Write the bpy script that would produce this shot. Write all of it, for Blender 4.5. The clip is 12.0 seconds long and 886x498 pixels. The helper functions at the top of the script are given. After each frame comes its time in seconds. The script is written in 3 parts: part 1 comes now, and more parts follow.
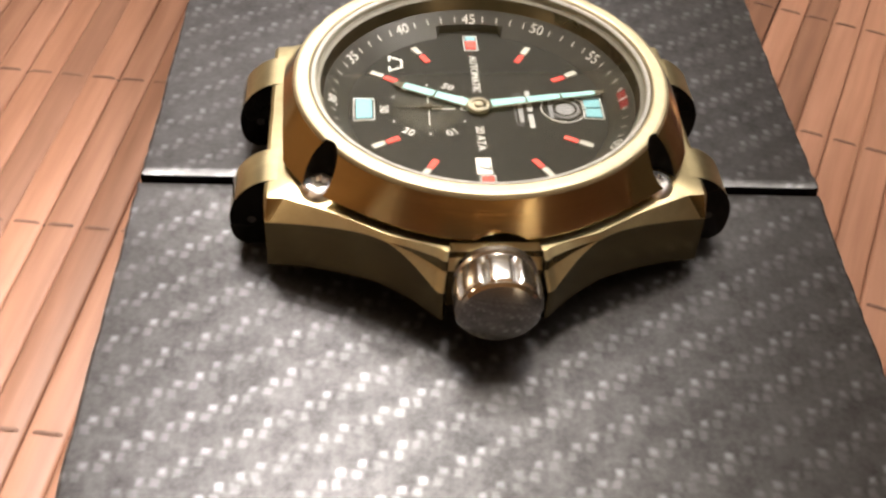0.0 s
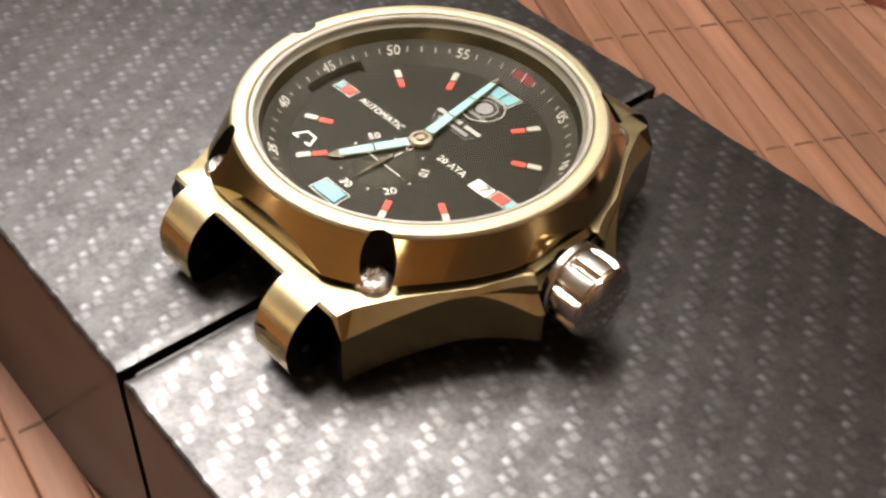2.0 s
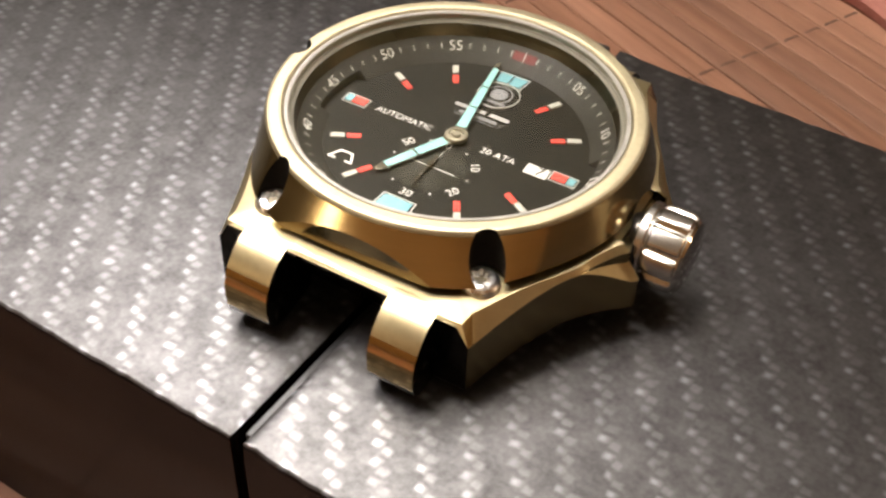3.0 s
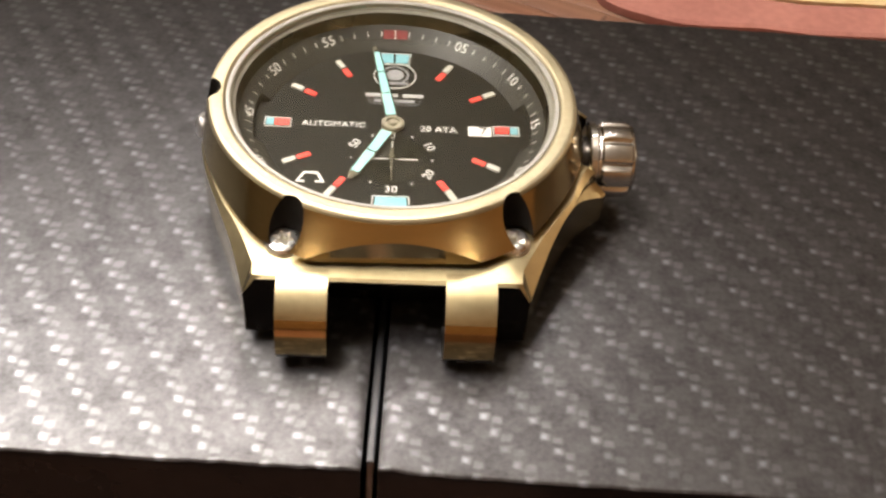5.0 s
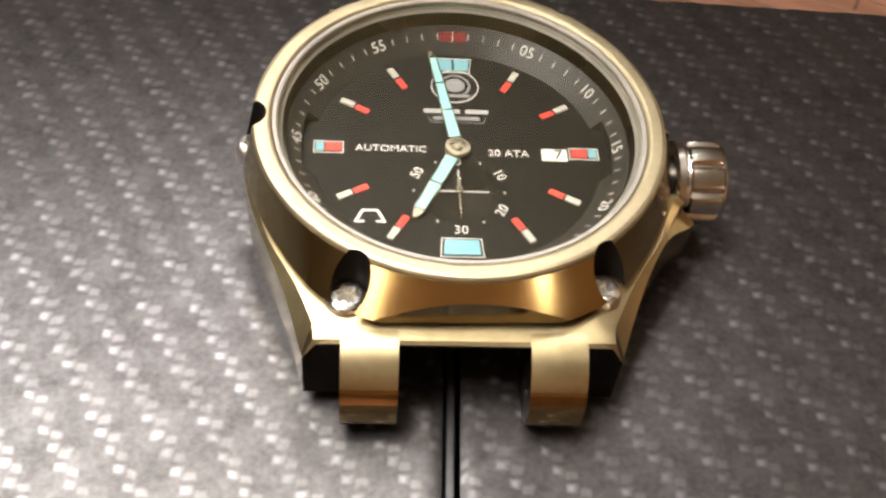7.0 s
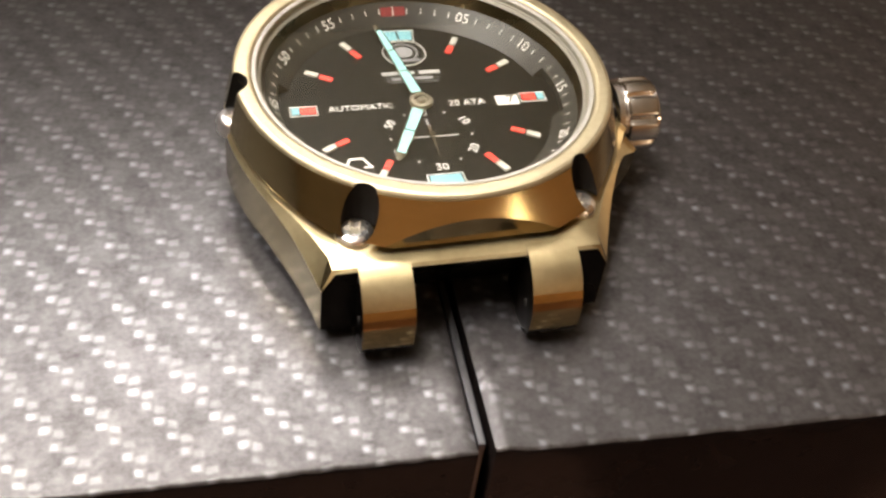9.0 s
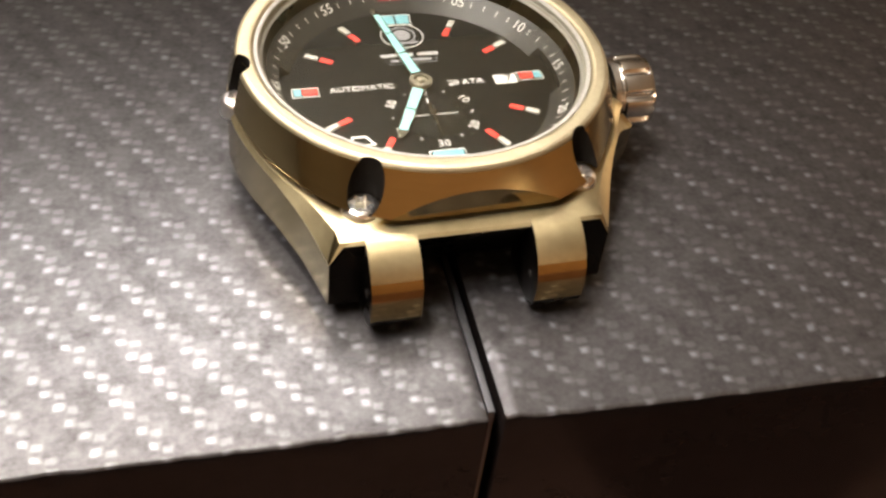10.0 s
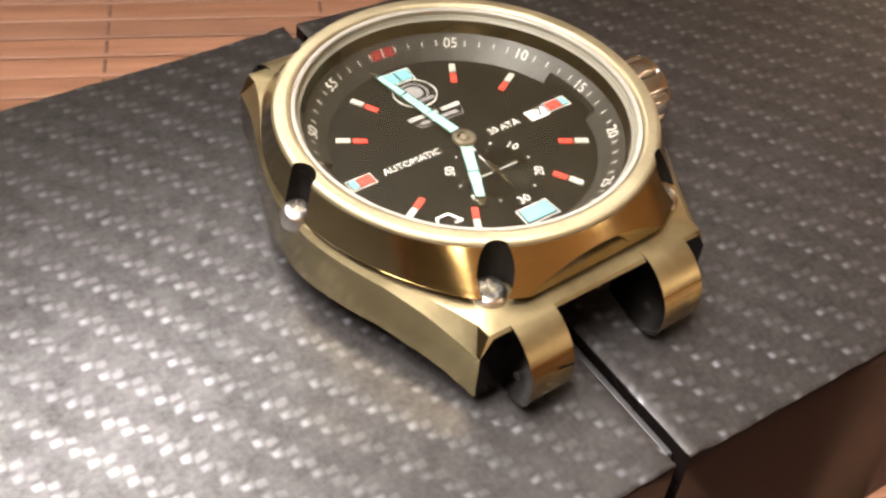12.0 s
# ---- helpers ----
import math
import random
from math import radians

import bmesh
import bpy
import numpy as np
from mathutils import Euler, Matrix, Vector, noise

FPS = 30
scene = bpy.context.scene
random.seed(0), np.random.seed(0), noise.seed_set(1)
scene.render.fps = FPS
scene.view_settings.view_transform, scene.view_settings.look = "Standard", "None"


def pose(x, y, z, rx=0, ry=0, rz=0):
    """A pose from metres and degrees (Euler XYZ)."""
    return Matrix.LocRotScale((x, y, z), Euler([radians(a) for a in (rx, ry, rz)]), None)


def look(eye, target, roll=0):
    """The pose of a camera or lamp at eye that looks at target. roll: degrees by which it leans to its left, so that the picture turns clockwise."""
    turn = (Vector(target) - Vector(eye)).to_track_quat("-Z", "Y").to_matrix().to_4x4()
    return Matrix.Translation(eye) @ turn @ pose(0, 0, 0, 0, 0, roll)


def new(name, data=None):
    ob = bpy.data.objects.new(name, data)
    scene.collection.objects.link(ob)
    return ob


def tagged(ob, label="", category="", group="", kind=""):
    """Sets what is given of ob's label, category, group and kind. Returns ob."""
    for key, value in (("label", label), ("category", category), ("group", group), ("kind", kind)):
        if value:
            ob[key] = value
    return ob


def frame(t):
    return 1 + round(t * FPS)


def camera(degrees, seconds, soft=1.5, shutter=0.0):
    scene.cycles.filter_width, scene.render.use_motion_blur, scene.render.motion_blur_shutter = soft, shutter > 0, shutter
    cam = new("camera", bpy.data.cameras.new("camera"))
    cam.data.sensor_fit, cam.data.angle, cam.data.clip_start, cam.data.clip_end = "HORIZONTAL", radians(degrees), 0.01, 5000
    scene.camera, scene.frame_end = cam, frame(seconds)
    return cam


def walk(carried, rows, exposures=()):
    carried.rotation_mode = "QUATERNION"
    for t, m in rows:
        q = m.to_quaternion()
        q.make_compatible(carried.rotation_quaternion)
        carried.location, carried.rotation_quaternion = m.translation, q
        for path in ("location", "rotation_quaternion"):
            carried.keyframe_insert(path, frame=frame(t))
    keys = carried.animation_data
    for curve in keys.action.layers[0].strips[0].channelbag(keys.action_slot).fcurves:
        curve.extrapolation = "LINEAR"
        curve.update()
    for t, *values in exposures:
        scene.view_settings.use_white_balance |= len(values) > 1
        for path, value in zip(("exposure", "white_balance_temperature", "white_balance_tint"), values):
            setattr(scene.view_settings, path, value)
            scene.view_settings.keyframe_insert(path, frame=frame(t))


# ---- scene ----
cam = camera(42.41, 12.0, soft=2.6)
PATH = [
    (0, 0.10220, -0.01548, 0.08773, 46.28, -2.35, 85.34),
    (0.5, 0.10435, -0.03077, 0.08875, 46.53, -2.42, 78.72),
    (1, 0.09327, -0.04439, 0.09013, 46.71, -2.06, 67.18),
    (1.5, 0.08415, -0.05756, 0.08974, 46.39, -2.21, 56.60),
    (2, 0.07130, -0.06903, 0.08995, 46.18, -2.06, 46.14),
    (2.5, 0.05870, -0.07919, 0.08857, 46.76, -1.78, 37.56),
    (3, 0.04417, -0.08830, 0.08865, 46.26, -1.91, 28.92),
    (3.2, 0.04042, -0.09064, 0.08667, 46.30, -1.53, 25.57),
    (4.8, -0.00023, -0.10270, 0.09122, 45.16, -3.74, -0.65),
    (5, -0.00309, -0.10121, 0.09443, 44.48, -3.68, -1.97),
    (5.5, -0.00446, -0.09706, 0.09639, 45.21, -3.38, -1.66),
    (6, -0.01114, -0.09642, 0.09464, 44.25, -3.19, -1.42),
    (6.5, -0.00857, -0.08705, 0.09213, 42.48, -3.47, -2.07),
    (7, -0.01182, -0.08108, 0.09395, 39.51, -4.19, -3.03),
    (7.2, -0.01172, -0.08041, 0.09648, 38.64, -3.77, -3.32),
    (8.8, -0.02718, -0.09610, 0.09064, 44.41, -5.66, -12.74),
    (9, -0.03067, -0.09602, 0.08923, 44.87, -5.82, -14.59),
    (9.5, -0.03244, -0.10088, 0.08615, 45.78, -5.31, -16.08),
    (10, -0.03364, -0.09958, 0.08704, 45.85, -5.45, -16.10),
    (10.5, -0.03866, -0.09254, 0.08592, 44.82, -5.99, -18.12),
    (11, -0.04980, -0.08398, 0.08781, 44.56, -5.39, -23.45),
    (11.5, -0.05704, -0.07823, 0.08811, 44.79, -4.87, -29.72),
    (12, -0.06324, -0.07111, 0.09016, 44.62, -4.37, -36.64),
]
walk(cam, [(t, pose(*row)) for t, *row in PATH], [(0, 0.08), (1, 0.12), (1.5, 0.04), (2, 0.0), (3, -0.08), (5, -0.03), (6.5, -0.08), (7, -0.25), (9, 0.06), (9.5, 0.18), (10, 0.14), (11, 0.18), (12, 0.32)])

# ---- light: unseen spots, lamps and uplights added for gloss, shadows and reflections ----
world = bpy.data.worlds.new("faint_warm_world")
world.use_nodes = True
world.node_tree.nodes["Background"].inputs[0].default_value = (0.9, 0.75, 0.6, 1)
world.node_tree.nodes["Background"].inputs[1].default_value = 0.004
scene.world = world


def toward(azimuth, up, far):
    a, e = radians(azimuth), radians(up)
    return Vector((math.cos(e) * math.cos(a), math.cos(e) * math.sin(a), math.sin(e))) * far


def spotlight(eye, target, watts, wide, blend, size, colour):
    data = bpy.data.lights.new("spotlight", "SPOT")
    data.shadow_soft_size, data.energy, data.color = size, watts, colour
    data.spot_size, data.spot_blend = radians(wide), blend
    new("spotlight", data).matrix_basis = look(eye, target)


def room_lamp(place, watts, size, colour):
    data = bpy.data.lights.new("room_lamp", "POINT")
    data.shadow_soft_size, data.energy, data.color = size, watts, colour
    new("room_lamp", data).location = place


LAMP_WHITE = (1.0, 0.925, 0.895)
# unseen spots added for the gloss on the box, aimed to suit the views
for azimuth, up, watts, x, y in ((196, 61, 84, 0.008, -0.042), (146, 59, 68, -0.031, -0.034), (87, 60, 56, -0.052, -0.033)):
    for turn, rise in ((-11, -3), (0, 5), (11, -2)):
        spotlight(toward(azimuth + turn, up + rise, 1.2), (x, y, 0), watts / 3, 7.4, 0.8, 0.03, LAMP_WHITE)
# unseen overhead lamp, set for the shadows beneath the watch
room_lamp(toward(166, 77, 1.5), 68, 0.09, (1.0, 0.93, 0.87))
# unseen low lamps added for the warm streaks in bezel and lugs
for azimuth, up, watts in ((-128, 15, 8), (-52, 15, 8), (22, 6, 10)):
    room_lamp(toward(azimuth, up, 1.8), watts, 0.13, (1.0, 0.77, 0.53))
# unseen uplights added to brighten the ceiling mirrored in the crystal
for x, y, watts in ((-1.5, 0.6, 12.5), (-0.95, 1.3, 11), (0.5, 1.55, 4.5)):
    spotlight((x, y, -0.7), (x * 0.9, y * 0.9, 1.6), watts, 105, 0.6, 0.05, (1.0, 0.92, 0.72))

# ---- materials ----


def material(name, colour, rough=0.5, metal=0.0, spec=0.5):
    m = bpy.data.materials.new(name)
    m.use_nodes = True
    b = m.node_tree.nodes["Principled BSDF"]
    b.inputs["Base Color"].default_value = (*colour, 1)
    b.inputs["Roughness"].default_value = rough
    b.inputs["Metallic"].default_value = metal
    b.inputs["Specular IOR Level"].default_value = spec
    return m


def nodes_of(m):
    tree = m.node_tree

    def add(kind, **settings):
        n = tree.nodes.new(kind)
        for key, value in settings.items():
            if key == "op":
                n.operation = value
            elif key == "blend":
                n.blend_type = value
            elif key == "data":
                n.data_type = value
        return n

    return tree, add, tree.links.new, tree.nodes["Principled BSDF"]


def vary(m, scale, dark, light, rough=None, bump=0.0, stretch=(1, 1, 1), detail=4.0, per_piece=0.0):
    """Grain at two scales in the colour, with wear in the gloss and a fine relief."""
    tree, add, link, bsdf = nodes_of(m)
    co = add("ShaderNodeTexCoord")
    mp = add("ShaderNodeMapping")
    mp.inputs["Scale"].default_value = stretch
    link(co.outputs["Object"], mp.inputs[0])
    n1 = add("ShaderNodeTexNoise")
    n1.inputs["Scale"].default_value, n1.inputs["Detail"].default_value = scale, detail
    n2 = add("ShaderNodeTexNoise")
    n2.inputs["Scale"].default_value, n2.inputs["Detail"].default_value = scale * 0.13, 2.0
    if per_piece:
        info = add("ShaderNodeObjectInfo")
        shift = add("ShaderNodeVectorMath", op="SCALE")
        shift.inputs[0].default_value = (3.1, 7.7, 1.3)
        link(info.outputs["Random"], shift.inputs["Scale"])
        moved = add("ShaderNodeVectorMath", op="ADD")
        link(mp.outputs[0], moved.inputs[0])
        link(shift.outputs[0], moved.inputs[1])
        source = moved.outputs[0]
    else:
        source = mp.outputs[0]
    link(source, n1.inputs["Vector"])
    link(source, n2.inputs["Vector"])
    mean = add("ShaderNodeMath", op="ADD")
    link(n1.outputs["Fac"], mean.inputs[0])
    link(n2.outputs["Fac"], mean.inputs[1])
    ramp = add("ShaderNodeValToRGB")
    ramp.color_ramp.elements[0].position, ramp.color_ramp.elements[0].color = 0.35, (*dark, 1)
    ramp.color_ramp.elements[1].position, ramp.color_ramp.elements[1].color = 0.65, (*light, 1)
    half = add("ShaderNodeMath", op="MULTIPLY")
    half.inputs[1].default_value = 0.5
    link(mean.outputs[0], half.inputs[0])
    link(half.outputs[0], ramp.inputs[0])
    colour = ramp.outputs[0]
    if per_piece:
        hsv = add("ShaderNodeHueSaturation")
        val = add("ShaderNodeMapRange")
        val.inputs["To Min"].default_value, val.inputs["To Max"].default_value = 1 - per_piece, 1 + per_piece
        link(info.outputs["Random"], val.inputs[0])
        link(val.outputs[0], hsv.inputs["Value"])
        link(colour, hsv.inputs["Color"])
        colour = hsv.outputs[0]
    link(colour, bsdf.inputs["Base Color"])
    if rough:
        mr = add("ShaderNodeMapRange")
        mr.inputs["From Min"].default_value, mr.inputs["From Max"].default_value = 0.3, 0.7
        mr.inputs["To Min"].default_value, mr.inputs["To Max"].default_value = rough
        link(n2.outputs["Fac"], mr.inputs[0])
        link(mr.outputs[0], bsdf.inputs["Roughness"])
    if bump:
        bp = add("ShaderNodeBump")
        bp.inputs["Strength"].default_value, bp.inputs["Distance"].default_value = bump, 0.0001
        link(n1.outputs["Fac"], bp.inputs["Height"])
        link(bp.outputs[0], bsdf.inputs["Normal"])
    return m


GOLD = (0.56, 0.44, 0.235)
bronze_satin = vary(material("satin_bronze", GOLD, 0.3, 1.0), 900, (0.38, 0.32, 0.18), (0.47, 0.395, 0.23), (0.33, 0.42), 0.12)
bronze_ring = vary(material("brushed_bronze_ring", GOLD, 0.38, 1.0), 1500, (0.36, 0.315, 0.205), (0.42, 0.37, 0.245), (0.50, 0.58), 0.15)
bronze_side = vary(material("brushed_bronze_side", GOLD, 0.2, 1.0), 700, (0.455, 0.36, 0.185), (0.505, 0.40, 0.21), (0.10, 0.15), 0.02, (0.25, 0.25, 4))
bronze_dark = vary(material("polished_bronze", GOLD, 0.15, 1.0), 600, (0.44, 0.32, 0.15), (0.54, 0.40, 0.19), (0.06, 0.12), 0.04)
# same bronze as the top, darkened: the flank's shade is in its colour
bronze_flank_shaded = vary(material("shaded_brushed_bronze_flank", GOLD, 0.28, 1.0), 700, (0.24, 0.193, 0.097), (0.30, 0.24, 0.122), (0.18, 0.24), 0.02, (0.3, 0.3, 5))
rehaut_bronze = vary(material("dark_bronze_rehaut", (0.11, 0.09, 0.06), 0.3, 1.0), 900, (0.085, 0.07, 0.045), (0.13, 0.105, 0.07), (0.25, 0.36), 0.05)
steel = vary(material("polished_steel", (0.7, 0.68, 0.64), 0.1, 1.0), 800, (0.50, 0.48, 0.45), (0.60, 0.58, 0.545), (0.2, 0.3), 0.05)
steel_mirror = vary(material("mirror_steel", (0.6, 0.58, 0.55), 0.05, 1.0), 800, (0.50, 0.48, 0.45), (0.58, 0.56, 0.53), (0.03, 0.07), 0.02)
hub_steel = vary(material("brushed_hub_steel", (0.55, 0.53, 0.48), 0.35, 1.0), 1500, (0.33, 0.30, 0.23), (0.44, 0.40, 0.31), (0.32, 0.45), 0.2)
screw_steel = vary(material("bright_screw_steel", (0.85, 0.83, 0.8), 0.2, 1.0), 1800, (0.55, 0.535, 0.51), (0.75, 0.73, 0.70), (0.2, 0.36), 0.8)
steel_dark = vary(material("blackened_steel", (0.1, 0.09, 0.08), 0.3, 1.0), 800, (0.06, 0.055, 0.05), (0.12, 0.11, 0.1), (0.25, 0.4), 0.1)
# the lacquer's slight olive tint stands in for glare on the crystal
dial_black = vary(material("black_dial_lacquer", (0.012, 0.012, 0.011), 0.5, 0.0, 0.2), 1500, (0.005, 0.0046, 0.003), (0.0085, 0.0078, 0.0052), (0.46, 0.58))
flange_grey = vary(material("dark_flange_lacquer", (0.03, 0.03, 0.028), 0.4), 1500, (0.026, 0.025, 0.022), (0.040, 0.038, 0.033), (0.40, 0.5), 0.05)
print_white = vary(material("white_print", (0.75, 0.74, 0.7), 0.5), 2500, (0.62, 0.61, 0.57), (0.82, 0.81, 0.77), None, 0.05)
print_grey = vary(material("grey_print", (0.25, 0.25, 0.26), 0.4), 2500, (0.20, 0.20, 0.21), (0.30, 0.30, 0.31), None, 0.05)
print_mid = vary(material("pale_grey_print", (0.42, 0.42, 0.41), 0.45), 2500, (0.34, 0.34, 0.33), (0.46, 0.46, 0.45), None, 0.05)
gasket_grey = vary(material("milky_gasket", (0.4, 0.39, 0.35), 0.4), 2000, (0.22, 0.21, 0.185), (0.31, 0.295, 0.26), None, 0.05)
lume_white = vary(material("white_luminous_paint", (0.8, 0.79, 0.7), 0.5), 2500, (0.42, 0.41, 0.36), (0.54, 0.53, 0.48), None, 0.2)
lume_red = vary(material("red_luminous_paint", (0.75, 0.06, 0.04), 0.5), 2500, (0.66, 0.04, 0.03), (0.80, 0.075, 0.05), None, 0.2)
lume_blue = vary(material("pale_turquoise_luminous_paint", (0.3, 0.72, 0.76), 0.5), 2500, (0.14, 0.37, 0.43), (0.20, 0.46, 0.52), None, 0.2)
lume_hand = vary(material("pale_hand_luminous_paint", (0.3, 0.6, 0.6), 0.5), 2500, (0.24, 0.52, 0.53), (0.32, 0.61, 0.61), None, 0.2)
flange_red = vary(material("dark_red_print", (0.22, 0.02, 0.02), 0.45), 2500, (0.17, 0.014, 0.016), (0.26, 0.03, 0.03), None, 0.05)
hand_metal = vary(material("gilt_hand_metal", (0.6, 0.52, 0.36), 0.2, 1.0), 1500, (0.27, 0.245, 0.19), (0.36, 0.33, 0.26), (0.2, 0.32), 0.05)
# near-black colour that paints the shade inside the bezel notches
notch_shade = vary(material("shaded_notch_wall", (0.01, 0.009, 0.008), 0.6, 0.0, 0.05), 900, (0.006, 0.005, 0.004), (0.012, 0.010, 0.008), (0.4, 0.6), 0.1)
# black colour in place of the shade on case ends and lug sides
end_shade = vary(material("shaded_case_end", (0.02, 0.017, 0.014), 0.25, 1.0), 900, (0.016, 0.013, 0.010), (0.03, 0.025, 0.02), (0.2, 0.35), 0.1)
groove_black = vary(material("black_groove_paper", (0.03, 0.03, 0.03), 0.35), 900, (0.018, 0.018, 0.019), (0.034, 0.034, 0.036), (0.35, 0.5), 0.2)
slat_wood = vary(material("stained_bamboo", (0.33, 0.13, 0.06), 0.55, 0.0, 0.3), 260, (0.20, 0.097, 0.059), (0.335, 0.174, 0.114), (0.42, 0.58), 0.3, (0.12, 1.6, 1.0), 5.0, 0.22)
thread_brown = vary(material("brown_binding_thread", (0.09, 0.045, 0.025), 0.8), 900, (0.10, 0.052, 0.034), (0.18, 0.095, 0.062), None, 0.5)
pink_cloth = vary(material("dusty_pink_cloth", (0.5, 0.17, 0.14), 0.9), 500, (0.38, 0.155, 0.125), (0.48, 0.21, 0.17), None, 0.5)
cream_cloth = vary(material("cream_cloth", (0.85, 0.66, 0.36), 0.9), 300, (0.76, 0.55, 0.26), (0.92, 0.75, 0.45), None, 0.5)
plum_cloth = vary(material("dark_plum_cloth", (0.06, 0.02, 0.018), 0.9), 300, (0.04, 0.013, 0.012), (0.085, 0.028, 0.024), None, 0.5)
table_wood = vary(material("dark_table_wood", (0.07, 0.03, 0.018), 0.4), 30, (0.05, 0.02, 0.012), (0.10, 0.045, 0.028), (0.3, 0.5), 0.2, (0.2, 2, 1))
wall_paint = vary(material("orange_brown_wall_paint", (0.5, 0.42, 0.33), 0.8), 8, (0.40, 0.235, 0.11), (0.48, 0.29, 0.14))
grey_wall = vary(material("dark_grey_wall_paint", (0.03, 0.027, 0.025), 0.8), 8, (0.11, 0.09, 0.06), (0.15, 0.125, 0.085))
ceiling_paint = vary(material("ceiling_paint", (0.7, 0.66, 0.6), 0.8), 8, (0.62, 0.58, 0.50), (0.70, 0.66, 0.57))
floor_wood = vary(material("brown_floor", (0.2, 0.1, 0.05), 0.5), 10, (0.06, 0.03, 0.016), (0.10, 0.05, 0.028))


def crystal_glass():
    m = bpy.data.materials.new("coated_crystal")
    m.use_nodes = True
    tree = m.node_tree
    out = tree.nodes["Material Output"]
    clear = tree.nodes.new("ShaderNodeBsdfTransparent")
    clear.inputs[0].default_value = (0.95, 0.95, 0.92, 1)
    gloss = tree.nodes.new("ShaderNodeBsdfGlossy")
    gloss.inputs["Roughness"].default_value = 0.03
    gloss.inputs[0].default_value = (0.9, 0.87, 0.58, 1)
    edge = tree.nodes.new("ShaderNodeLayerWeight")
    edge.inputs[0].default_value = 0.5
    steep = tree.nodes.new("ShaderNodeMath")
    steep.operation = "POWER"
    steep.inputs[1].default_value = 4.0
    tree.links.new(edge.outputs["Facing"], steep.inputs[0])
    fres = tree.nodes.new("ShaderNodeMath")
    fres.operation = "MULTIPLY_ADD"
    fres.inputs[1].default_value, fres.inputs[2].default_value = 0.6, 0.066
    tree.links.new(steep.outputs[0], fres.inputs[0])
    mix = tree.nodes.new("ShaderNodeMixShader")
    tree.links.new(fres.outputs[0], mix.inputs[0])
    tree.links.new(clear.outputs[0], mix.inputs[1])
    tree.links.new(gloss.outputs[0], mix.inputs[2])
    tree.links.new(mix.outputs[0], out.inputs[0])
    return m


crystal = crystal_glass()


def turned_finish(m, amount):
    """Lathe brushing round the watch's axis, which draws the gloss out into fans."""
    tree, add, link, bsdf = nodes_of(m)
    way = add("ShaderNodeTangent")
    way.direction_type, way.axis = "RADIAL", "Z"
    link(way.outputs[0], bsdf.inputs["Tangent"])
    bsdf.inputs["Anisotropic"].default_value = amount


turned_finish(bronze_ring, 0.25)
turned_finish(bronze_side, 0.75)


def carbon_paper():
    """Black embossed paper with a twill of small paired bright cells in slanting rows."""
    m = material("carbon_weave_paper", (0.03, 0.03, 0.032), 0.42, 0.0, 0.5)
    tree, add, link, bsdf = nodes_of(m)

    def calc(op, a, b=None, c=None):
        n = add("ShaderNodeMath", op=op)
        for i, v in enumerate((a, b, c)):
            if v is None:
                continue
            if isinstance(v, (int, float)):
                n.inputs[i].default_value = v
            else:
                link(v, n.inputs[i])
        return n.outputs[0]

    co = add("ShaderNodeTexCoord")
    wob = add("ShaderNodeTexNoise")
    wob.inputs["Scale"].default_value = 300
    link(co.outputs["Object"], wob.inputs["Vector"])
    sep = add("ShaderNodeSeparateXYZ")
    link(co.outputs["Object"], sep.inputs[0])
    wobble = calc("MULTIPLY", calc("SUBTRACT", wob.outputs["Fac"], 0.5), 0.0011)
    x = calc("ADD", sep.outputs["X"], wobble)
    y = calc("ADD", calc("SUBTRACT", sep.outputs["Y"], sep.outputs["Z"]), wobble)
    v = calc("DIVIDE", y, -0.00183)
    row = calc("FLOOR", v)
    fv = calc("SUBTRACT", v, row)
    # cells stay upright: the slant is taken row by row
    u_row = calc("DIVIDE", calc("SUBTRACT", x, calc("MULTIPLY", row, 0.00114)), 0.00515)
    fu = calc("FRACT", u_row)

    def band(f, lo, hi, soft):
        a = add("ShaderNodeMapRange")
        a.interpolation_type = "SMOOTHSTEP"
        a.inputs["From Min"].default_value, a.inputs["From Max"].default_value = lo, lo + soft
        link(f, a.inputs[0])
        b = add("ShaderNodeMapRange")
        b.interpolation_type = "SMOOTHSTEP"
        b.inputs["From Min"].default_value, b.inputs["From Max"].default_value = hi - soft, hi
        b.inputs["To Min"].default_value, b.inputs["To Max"].default_value = 1, 0
        link(f, b.inputs[0])
        return calc("MULTIPLY", a.outputs[0], b.outputs[0])

    first = calc("MULTIPLY", band(fu, 0.02, 0.34, 0.1), band(fv, 0.0, 0.82, 0.28))
    second = calc("MULTIPLY", band(fu, 0.26, 0.57, 0.1), band(fv, 0.26, 1.0, 0.28))
    cell = add("ShaderNodeCombineXYZ")
    link(calc("FLOOR", u_row), cell.inputs[0])
    link(row, cell.inputs[1])
    rnd = add("ShaderNodeTexWhiteNoise")
    link(cell.outputs[0], rnd.inputs["Vector"])
    core = calc("MULTIPLY", band(fu, 0.04, 0.27, 0.11), band(fv, 0.1, 0.72, 0.28))
    second = calc("MULTIPLY", second, calc("MULTIPLY_ADD", rnd.outputs["Value"], 0.5, 0.5))
    first = calc("MULTIPLY", first, calc("MULTIPLY_ADD", rnd.outputs["Value"], 0.5, 0.5))
    pip = calc("MAXIMUM", first, second)
    grain = add("ShaderNodeTexNoise")
    grain.inputs["Scale"].default_value, grain.inputs["Detail"].default_value = 1500, 4
    link(co.outputs["Object"], grain.inputs["Vector"])
    blot = add("ShaderNodeTexNoise")
    blot.inputs["Scale"].default_value = 90
    link(co.outputs["Object"], blot.inputs["Vector"])
